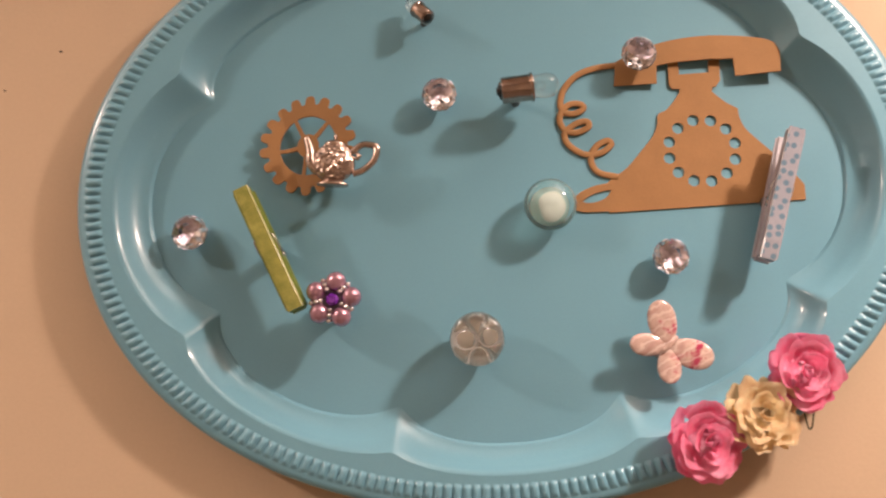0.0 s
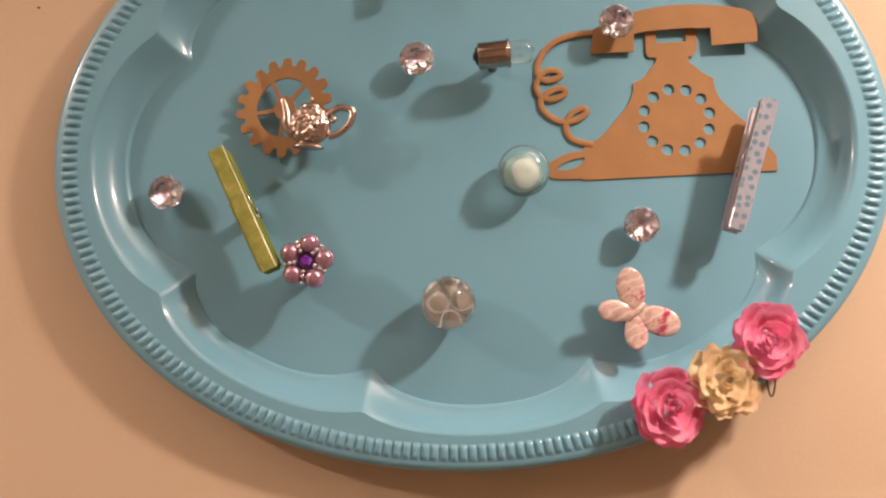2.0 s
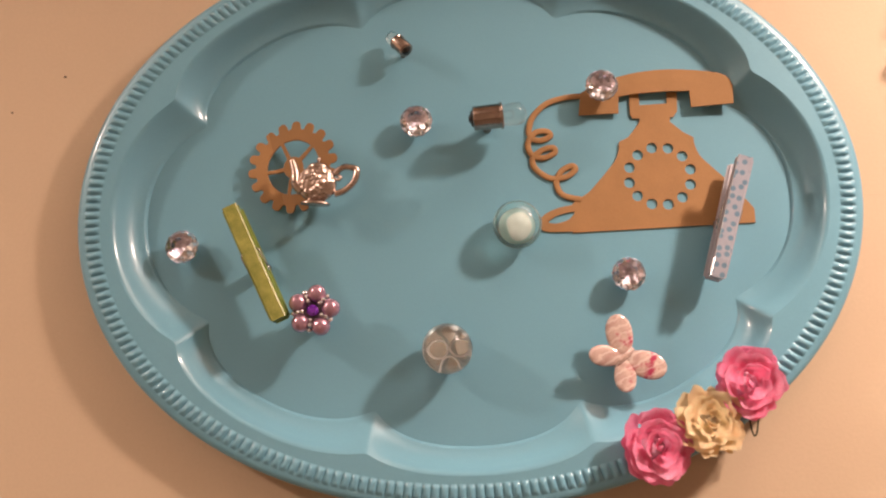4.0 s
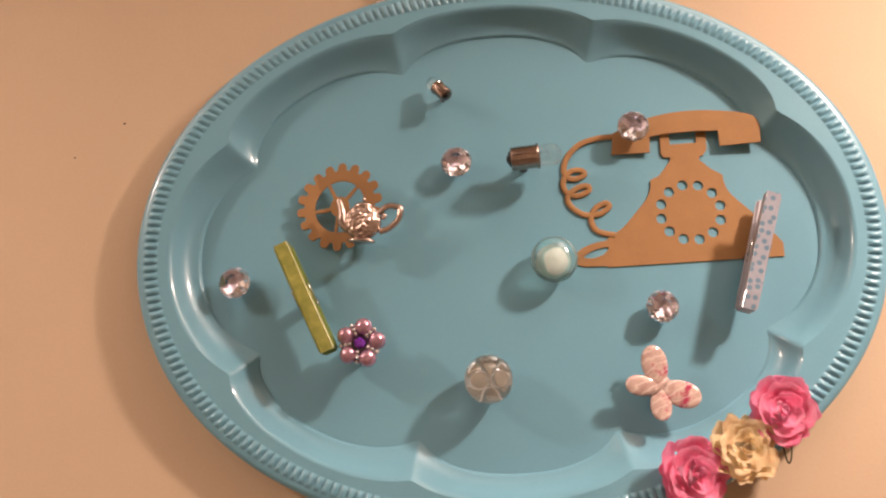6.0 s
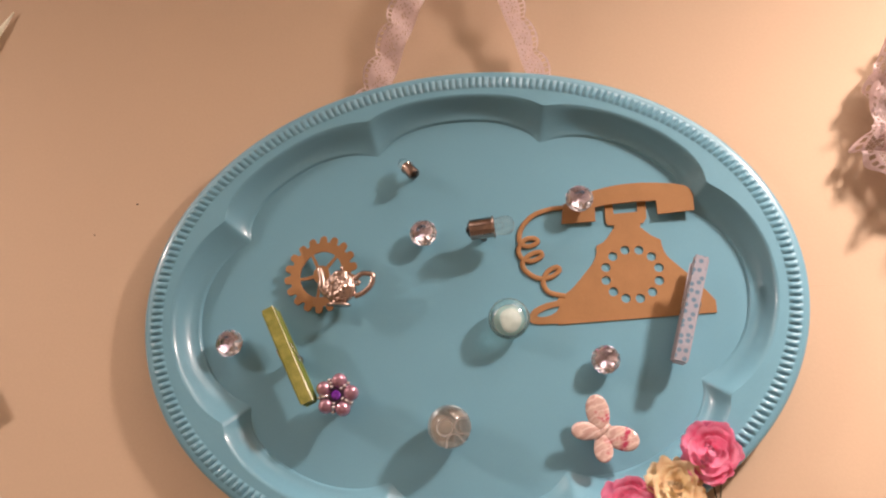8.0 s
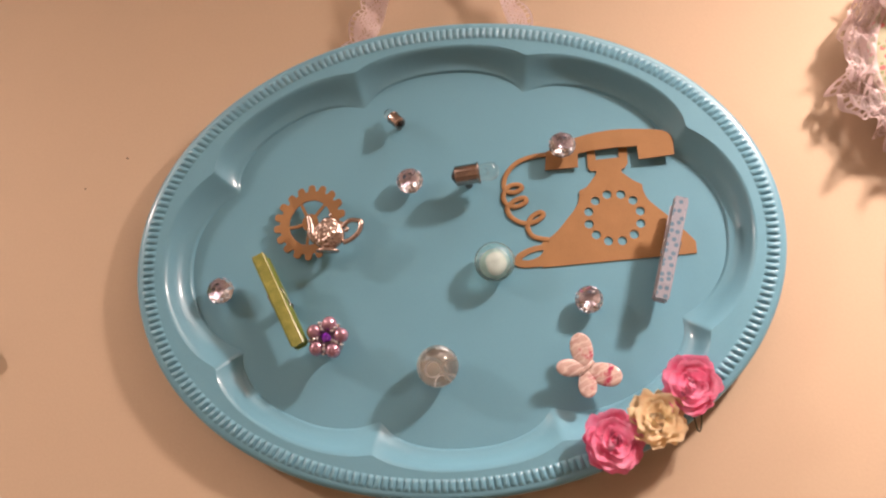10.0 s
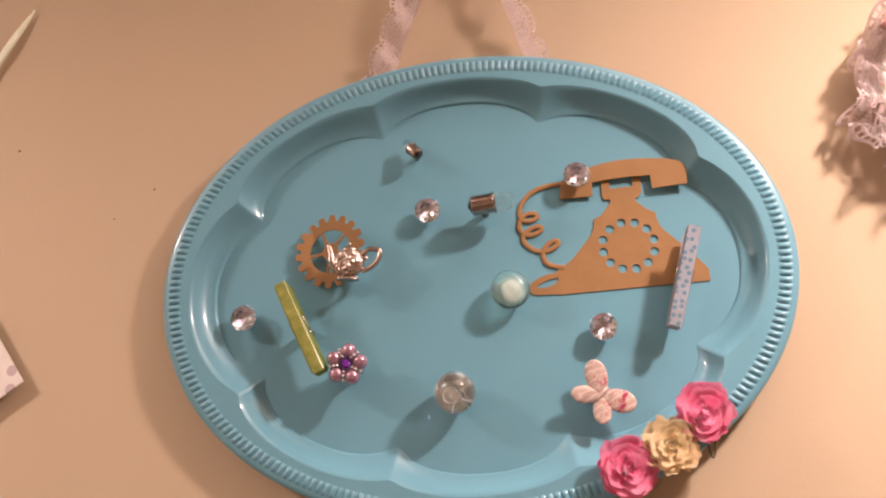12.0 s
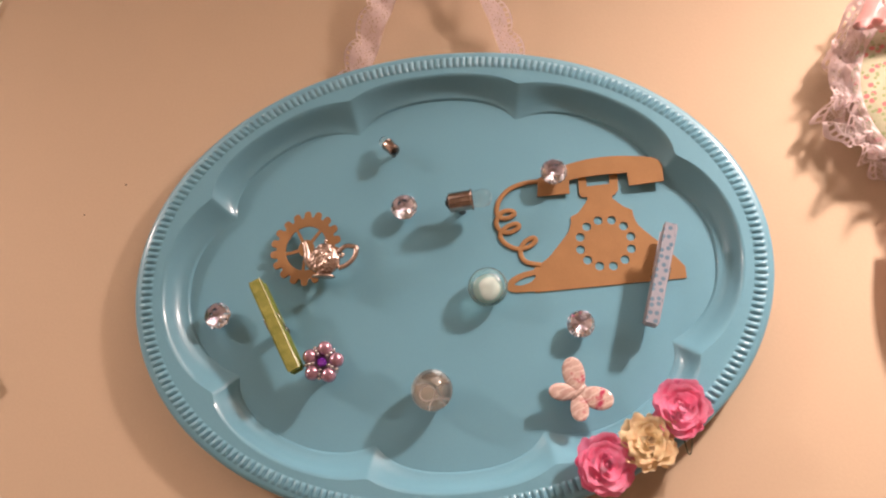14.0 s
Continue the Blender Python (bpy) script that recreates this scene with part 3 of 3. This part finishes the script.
def butterfly():
    root = thing("butterfly_magnet", board(0.0880, 1.4255, 0.0115, 0), "pink resin-coated paper butterfly magnet on the tray", "butterfly magnet")
    for name, way, reach, wide in (("fore_wing", 101, 0.0240, 0.0078), ("fore_wing", -17, 0.0236, 0.0080), ("hind_wing", 176, 0.0196, 0.0062), ("hind_wing", -88, 0.0190, 0.0064)):
        bm = ball(1.0, level=3)
        for v in bm.verts:
            t = (v.co.x + 1) / 2
            bulge = 0.80 + 0.30 * t
            v.co = Vector((-0.0005 + (reach + 0.0005) * t, v.co.y * wide * bulge, 0.0012 + (0.0018 if v.co.z > 0 else 0.0006) * v.co.z + 0.0022 * t * t))
        bmesh.ops.rotate(bm, matrix=Matrix.Rotation(radians(way), 3, "Z"), verts=bm.verts)
        part(name, bm, WING, root)
    part("body", tube([(-0.0042, -0.0042, 0.001), (-0.0015, -0.0015, 0.0022), (0.002, 0.002, 0.0022), (0.0048, 0.0048, 0.0012)], 0.0017, 8, 1.0, 0.8), WING, root)
    part("magnet", lathe([(0, -0.0115), (0.006, -0.0115), (0.006, 0.0008), (0, 0.0008)]), MAGNET, root)


def teapot():
    root = thing("teapot_charm_magnet", board(-0.0848, 1.5210, 0.0180, -2), "antique silver teapot charm embossed with flowers", "teapot charm")
    body = ball(1.0, level=5)
    for v in body.verts:
        d = v.co.copy()
        wide = 0.0106 * (1 - 0.06 * d.y)
        v.co = Vector((d.x * wide * 1.06, d.y * 0.0112, d.z * 0.0050))
        if d.z > 0.2:
            rose = abs(noise.noise(d * 4.2)) * 1.6 + 0.5 * noise.noise(d * 9.0)
            v.co.z += 0.0016 * rose * d.z
    part("body", body, SILVER, root)
    part("foot", lathe([(0, -0.0128), (0.0082, -0.0128), (0.0086, -0.0122), (0.0080, -0.0114), (0.0056, -0.0106), (0.0054, -0.0090), (0, -0.0088)], 24, 0.55), SILVER, root).matrix_local = pose(0, 0, 0, -90)
    lid = ball(1.0, level=4)
    for v in lid.verts:
        v.co = Vector((v.co.x * 0.0058, 0.0094 + v.co.y * 0.0028, v.co.z * 0.0040))
    lid = part("lid", lid, SILVER, root)
    part("knob", ball(0.0013, (0, 0.0138, 0.0004), (1, 1.2, 1), 2), SILVER, lid)
    part("spout", tube(rounded([(-0.0080, -0.0050, 0), (-0.0120, -0.0010, 0.0006), (-0.0128, 0.0050, 0.0008), (-0.0148, 0.0112, 0.0006), (-0.0158, 0.0128, 0.0006)], 5, False), 0.0032, 10, 0.9, 0.5), SILVER, root)
    part("handle", tube(rounded([(0.0092, 0.0056, 0), (0.0140, 0.0098, 0.0004), (0.0190, 0.0100, 0.0004), (0.0222, 0.0086, 0.0004), (0.0212, 0.0020, 0.0004), (0.0160, -0.0036, 0.0002), (0.0104, -0.0060, 0)], 5, False), 0.0019, 10, 0.9), SILVER, root)
    part("handle_scroll", tube([(0.0118, 0.0050, 0.001), (0.0136, 0.0034, 0.001), (0.0126, 0.0020, 0.001), (0.0108, 0.0028, 0.001)], 0.0011, 8), SILVER, root)
    part("magnet", lathe([(0, -0.0065), (0.005, -0.0065), (0.005, -0.0015), (0, -0.0015)]), MAGNET, root)


gem(-0.1629, 1.4848, 0.0045, 10, "clear pink faceted gem magnet beside the green clothespin")
gem(-0.0298, 1.5616, 0.0050, 25, "clear pink faceted gem magnet beside the torch bulb")
gem(0.0784, 1.5837, 0.0072, 3, "clear pink faceted gem magnet holding the telephone cutout", 0.0020)
gem(0.0922, 1.4726, 0.0045, 40, "clear pink faceted gem magnet below the telephone cutout")
marble(-0.0089, 1.4284, True, "clear glass marble magnet on the turquoise tray")
marble(0.0295, 1.4999, False, "aqua glass marble magnet with a milky core")
bulb((0.0118, 1.5606, 0.0200), (1.0, 0.12, 0.03), "nickel-capped torch bulb magnet beside the telephone cord", 1.16)
bulb((-0.0392, 1.6068, 0.0132), (-0.56, 0.66, -0.38), "small nickel-capped torch bulb magnet near the top of the tray", 0.72)
clothespin(board(0.1463, 1.5030, 0.0165, -14.6), DOT_TAPE, LILAC, "lilac wooden clothespin with blue-dotted tape over the telephone cutout", 0.010, 0.0156)
clothespin(board(-0.1162, 1.4736, 0.0205, 26.8), GREEN_TAPE, GREEN_EDGE, "wooden clothespin covered in shiny green glitter tape", 0.004, 0.0205)
pearl_flower()
butterfly()
teapot()


# ---- paper roses ----
def rose(x, z, out, turn, size, material, label, seed, ruffle=1.0):
    rng = random.Random(seed)
    m = board(x, z, out, turn) @ pose(0, 0, 0, rng.uniform(-8, 8), rng.uniform(-8, 8), 0)
    root = thing("paper_rose", m, label, "paper rose", "paper roses on the rim")
    layers = ((2, 0.26, 100, 84, 0.10), (3, 0.46, 96, 66, 0.22), (4, 0.66, 90, 56, 0.28), (5, 0.84, 84, 46, 0.24), (6, 1.00, 78, 40, 0.10))
    for n, (count, reach, close, half, curl) in enumerate(layers):
        for k in range(count):
            mid = 360 * k / count + n * 37 + rng.uniform(-9, 9)
            r0, top = size * reach * rng.uniform(0.95, 1.05), close * rng.uniform(0.93, 1.06)
            wob, ph, notch = ruffle * rng.uniform(0.03, 0.07), rng.uniform(0, 6), rng.uniform(-0.2, 0.2)
            bm = bmesh.new()
            nu, nv = 16, 9
            grid = []
            for i in range(nu + 1):
                u = 2 * i / nu - 1
                row = []
                for j in range(nv + 1):
                    v = j / nv * (1 - 0.32 * abs(u - notch * 0.5) ** 3)
                    a = radians(mid + half * u * (0.50 + 0.50 * math.sin(v * math.pi / 2)))
                    bend = radians(28 + (top - 28) * v)
                    lip = max(0.0, v - 0.60) / 0.40
                    ripple = wob * v * v * (math.sin(5.2 * u + ph) + 0.6 * math.sin(11.0 * u + 2.1 * ph))
                    r = r0 * (math.sin(bend) + curl * lip ** 2 + ripple) * (1 + 0.05 * u * (1 if k % 2 else -1))
                    h = -r0 * 0.80 * math.cos(bend) + size * 0.34 * (1.0 - reach) - r0 * curl * 0.30 * lip ** 3 + r0 * 0.7 * ripple
                    row.append(bm.verts.new((r * math.cos(a), r * math.sin(a), h)))
                grid.append(row)
            for i in range(nu):
                for j in range(nv):
                    bm.faces.new((grid[i][j], grid[i + 1][j], grid[i + 1][j + 1], grid[i][j + 1]))
            bmesh.ops.solidify(bm, geom=bm.faces[:], thickness=0.0003)
            part("petal", bm, material, root)
    heart = []
    for k in range(15):
        a = k * 0.45
        r = size * (0.05 + 0.014 * k)
        heart.append((r * math.cos(a), r * math.sin(a)))
    bm = bmesh.new()
    pairs = [(bm.verts.new((u, v, -size * 0.2)), bm.verts.new((u * 1.12, v * 1.12, size * (0.26 + 0.06 * math.sin(i * 0.9))))) for i, (u, v) in enumerate(heart)]
    for (a, b), (c, d) in zip(pairs, pairs[1:]):
        bm.faces.new((a, b, d, c))
    bmesh.ops.solidify(bm, geom=bm.faces[:], thickness=0.0003)
    part("curled_centre", bm, material, root)
    part("calyx", lathe([(0, -size * 0.98), (size * 0.34, -size * 0.92), (size * 0.62, -size * 0.72), (0, -size * 0.60)], 16), material, root)
    return root


rose(0.1512, 1.4130, 0.0300, 20, 0.0176, PINK, "hot pink paper rose on the tray rim", 3)
rose(0.1298, 1.3930, 0.0300, 70, 0.0170, CREAM, "cream paper rose between two pink ones on the rim", 8, 2.2)
rose(0.1030, 1.3785, 0.0300, 130, 0.0182, PINK, "hot pink paper rose on the tray rim", 15)


def hook():
    root = thing("flower_wire", board(0.1550, 1.4005, 0.012), "thin dark wire stem hanging below the pink rose", "wire")
    part("wire", tube(rounded([(-0.004, 0.006, 0.004), (-0.0015, -0.006, 0.003), (0.0005, -0.0150, 0.003), (0.0026, -0.0125, 0.003), (0.0040, 0.004, 0.004)], 6, False), 0.0005, 6), WIRE, root)


hook()


# ---- lace ribbon ----
def lace_strip(length, wide, scallop, flip, seed):
    """A strip of lace along y with a scalloped, pierced edge towards -x (or +x)."""
    rng = random.Random(seed)
    cell = 0.00060
    rows, cols = int(length / cell), int(wide / cell)
    bm = bmesh.new()
    verts = {}

    def vert(i, j):
        if (i, j) not in verts:
            y = length * i / rows
            period = 0.0245
            bow = abs(math.sin(math.pi * (y / period + 0.2))) ** 0.8
            outer = -wide * 0.5 - scallop * bow
            f = j / cols
            x = outer * (1 - f) + wide * 0.42 * f
            ripple = 0.0016 * math.sin(y * 210 + f * 2.5) + 0.0012 * math.sin(y * 95 + 2 * f) + 0.022 * math.sin(math.pi * min(1.0, y / length)) ** 1.2
            verts[(i, j)] = bm.verts.new((x * flip, y, ripple))
        return verts[(i, j)]

    for i in range(rows):
        for j in range(cols):
            hole = False
            if j in (2, 3, 4, 5) and i % 6 > 1:
                hole = True
            elif 8 <= j <= cols - 5:
                leaf_ = math.sin(i * 0.155 + 0.5) * math.cos((j - cols * 0.55) * 0.30)
                if abs(leaf_) < 0.30:
                    hole = (i + j) % 6 in (1, 2) and (i - j) % 6 in (1, 2)
                elif abs(leaf_) > 0.72 and leaf_ > 0:
                    hole = (i + 2 * j) % 7 in (2, 3)
                elif rng.random() < 0.04:
                    hole = True
            elif j == cols - 2 and i % 4 == 0:
                hole = True
            if not hole:
                bm.faces.new((vert(i, j), vert(i, j + 1), vert(i + 1, j + 1), vert(i + 1, j)))
    bmesh.ops.solidify(bm, geom=bm.faces[:], thickness=0.0003)
    return bm


def ribbon():
    root = thing("lace_ribbon", board(0, 1.655, 0.004), "pale pink lace ribbon from which the tray hangs", "ribbon")
    left = part("strand", lace_strip(0.25, 0.0205, 0.0056, 1, 1), LACE, root)
    left.matrix_local = pose(-0.0740, 0, 0, 0, 0, -22)
    right = part("strand", lace_strip(0.25, 0.0145, 0.0050, -1, 2), LACE, root)
    right.matrix_local = pose(0.0596, 0, 0, 0, 0, 20.5)
    part("pin", lathe([(0, 0), (0.0008, 0), (0.0008, 0.008), (0.003, 0.008), (0.003, 0.009), (0, 0.0092)], 12), SPRING, root).matrix_local = pose(-0.008, 0.236, -0.004)


ribbon()


# ---- the ornament with lace, beside the tray ----
def pillow():
    CX, CZ, RX, RZ = 0.386, 1.629, 0.098, 0.084
    root = thing("fabric_ornament", board(CX, CZ, 0.0), "stuffed floral cotton wall ornament with a gathered lace trim", "ornament")
    bm = bmesh.new()
    bmesh.ops.create_uvsphere(bm, u_segments=64, v_segments=32, radius=1)
    for v in bm.verts:
        r = math.hypot(v.co.x, v.co.y)
        puff = (1 - min(1, r) ** 2.6) ** 0.6
        pucker = 1 + 0.015 * math.sin(math.atan2(v.co.y, v.co.x) * 26) * r ** 4
        v.co = Vector((v.co.x * RX * pucker, v.co.y * RZ * pucker, 0.021 + (0.015 if v.co.z > 0 else -0.018) * puff))
    part("pillow", bm, CALICO, root, "sage cotton printed with small red flowers")
    for layer, (reach, lift, waves, amp, seed) in enumerate(((0.019, 0.018, 15, 0.008, 4), (0.012, 0.026, 21, 0.007, 9))):
        rng = random.Random(seed)
        bm = bmesh.new()
        turns, cols, verts = 1260, 36, {}

        def vert(i, j):
            key = (i % turns, j)
            if key not in verts:
                a = 2 * math.pi * (i % turns) / turns
                f = j / cols
                wave = math.sin(waves * a + 1.2 * math.sin(3 * a + seed) + seed)
                edge = 1 + 0.08 * math.sin(turns / 26 * a) * f ** 4 + 0.75 * noise.noise((3.2 * math.cos(a), 3.2 * math.sin(a), seed)) * f
                d = -0.004 + (reach + 0.004) * f * edge
                swirl = 0.07 * f * math.cos(waves * a + seed) + 0.12 * f * noise.noise((4 * math.cos(a), 4 * math.sin(a), seed + 7))
                verts[key] = bm.verts.new(((RX + d) * math.cos(a + swirl), (RZ + d) * math.sin(a + swirl), lift + amp * f * (wave + 1.2 * noise.noise((5 * math.cos(a), 5 * math.sin(a), 2 * f + seed))) + 0.006 * f * math.sin(2.3 * waves * a + 2 * seed + 3 * f) + 0.003 * f * math.sin(61 * a + 5 * f)))
            return verts[key]

        for i in range(turns):
            for j in range(cols):
                flower = math.sin(i * 0.19) + math.sin(j * 0.45) + 0.5 * math.sin(i * 0.43 + j * 0.6)
                hole = (j in (cols - 4, cols - 5, cols - 6) and i % 5 > 1) or (2 < j < cols - 8 and j not in (14, 15) and flower < 0.5 and (i + j) % 4 in (1, 2, 3) and (i - j) % 4 in (1, 2, 3))
                if not hole:
                    bm.faces.new((vert(i, j), vert(i + 1, j), vert(i + 1, j + 1), vert(i, j + 1)))
        bmesh.ops.solidify(bm, geom=bm.faces[:], thickness=0.0003)
        part("lace_trim", bm, LACE, root, "gathered pale pink lace")
    # Ribbon tails out of view, added to throw a shadow on the wall.
    for x0, wide, low in ((-0.066, 0.030, -0.218), (-0.030, 0.034, -0.250)):
        bm = bmesh.new()
        rows = []
        for i in range(21):
            f = i / 20
            y = -0.092 + (low + 0.092) * f
            mid = x0 + 0.006 * math.sin(5.2 * f + x0 * 40) + 0.004 * f
            half = wide / 2 * (0.62 + 0.30 * math.sin(2.4 * f + 0.4))
            rows.append([bm.verts.new((mid + half * k, y + 0.004 * k * k * f, 0.022 + 0.005 * math.sin(7 * f + 2 * k))) for k in (-1, -0.5, 0, 0.5, 1)])
        for a, b in zip(rows, rows[1:]):
            for k in range(4):
                bm.faces.new((a[k], a[k + 1], b[k + 1], b[k]))
        bmesh.ops.solidify(bm, geom=bm.faces[:], thickness=0.0003)
        part("unseen_tail", bm, SATIN, root)
    knot = part("bow_knot", ball(0.007, (-0.078, 0.045, 0.040), (1.1, 0.9, 0.6), 3), SATIN, root)
    for way, reach in ((150, 0.017), (15, 0.020)):
        loop = []
        for k in range(17):
            t = k / 16 * 2 * math.pi
            u, w = reach * (1 - math.cos(t)) / 2, 0.008 * math.sin(t)
            loop.append((u, w))
        bm = bmesh.new()
        rows = [[bm.verts.new((u, (0.002 + 0.011 * u / reach) * s, w)) for s in (-1, -0.3, 0.4, 1)] for u, w in loop]
        for a, b in zip(rows, rows[1:]):
            for k in range(3):
                bm.faces.new((a[k], a[k + 1], b[k + 1], b[k]))
        bmesh.ops.solidify(bm, geom=bm.faces[:], thickness=0.0003)
        bmesh.ops.transform(bm, matrix=pose(-0.078, 0.045, 0.042, 0, 0, way), verts=bm.verts)
        part("bow_loop", bm, SATIN, root)


pillow()


# ---- things at the other side ----
def square_card():
    root = thing("paper_card", board(-0.3290, 1.4420, 0.0, 0), "pale patterned square paper card set cornerwise on the wall", "card")
    a, b, s = Vector((-0.60, 0.80)), Vector((-0.80, -0.60)), 0.075
    square = [(0, 0), tuple(a * s), tuple((a + b) * s), tuple(b * s)]
    part("card", cut_sheet([square], 0.0016), CARD, root, smooth=False).matrix_local = pose(0, 0, 0.0042)
    part("foam_pad", slab(0.03, 0.03, 0.0066, (-0.050, 0.006, 0.0008), 0.001), CARD, root, smooth=False)


def leaf():
    root = thing("paper_leaf", board(-0.3725, 1.7613, 0.0, 0), "pale green pointed paper leaf on the wall", "leaf")
    bm = bmesh.new()
    rows = []
    for i in range(13):
        t = i / 12
        half = 0.0040 * math.sin(math.pi * t ** 0.8) * (1 - 0.15 * t)
        rows.append([bm.verts.new((s * half, -0.10 * t, 0.0005 + 0.002 * math.sin(math.pi * t) - 0.001 * abs(s))) for s in (-1, -0.5, 0, 0.5, 1)])
    for p, q in zip(rows[:-1], rows[1:]):
        for k in range(4):
            bm.faces.new((p[k], p[k + 1], q[k + 1], q[k]))
    bmesh.ops.remove_doubles(bm, verts=bm.verts, dist=0.00001)
    bmesh.ops.solidify(bm, geom=bm.faces[:], thickness=0.0005)
    part("blade", bm, LEAF, root).matrix_local = pose(0, 0, 0, 0, 0, -26)
    part("stalk", tube([(-0.042, -0.088, 0.003), (-0.050, -0.104, 0.001), (-0.052, -0.108, -0.002)], 0.0008, 6), LEAF, root)


square_card()
leaf()
for x, z, r in ((-0.2475, 1.5925, 0.0010), (-0.367, 1.631, 0.0012), (-0.278, 1.569, 0.0008)):
    bm = ball(r, (0, 0, 0), (1, 0.7, 0.4), 2)
    mesh = bpy.data.meshes.new("fleck")
    bm.to_mesh(mesh)
    bm.free()
    mesh.materials.append(FLECK)
    ob = new("wall_fleck", mesh)
    ob.matrix_world = board(x, z, -WALL_Y)
    tagged(ob, "tiny dark fleck stuck on the beige wall", "fleck", "dark flecks on the wall")


def hairline():
    line = [(-0.0125, 0.0002, 0), (-0.006, -0.0001, 0), (0.001, 0.0001, 0), (0.007, -0.0002, 0), (0.0115, 0.0001, 0)]
    bm = tube(line, 0.00022, 6, 0.5, 0.5)
    mesh = bpy.data.meshes.new("hairline")
    bm.to_mesh(mesh)
    bm.free()
    mesh.materials.append(WALL)
    ob = new("wall_hairline", mesh)
    ob.matrix_world = board(0.2390, 1.5235, -WALL_Y)
    tagged(ob, "faint raised hairline in the beige wall paint", "paint ridge")


hairline()
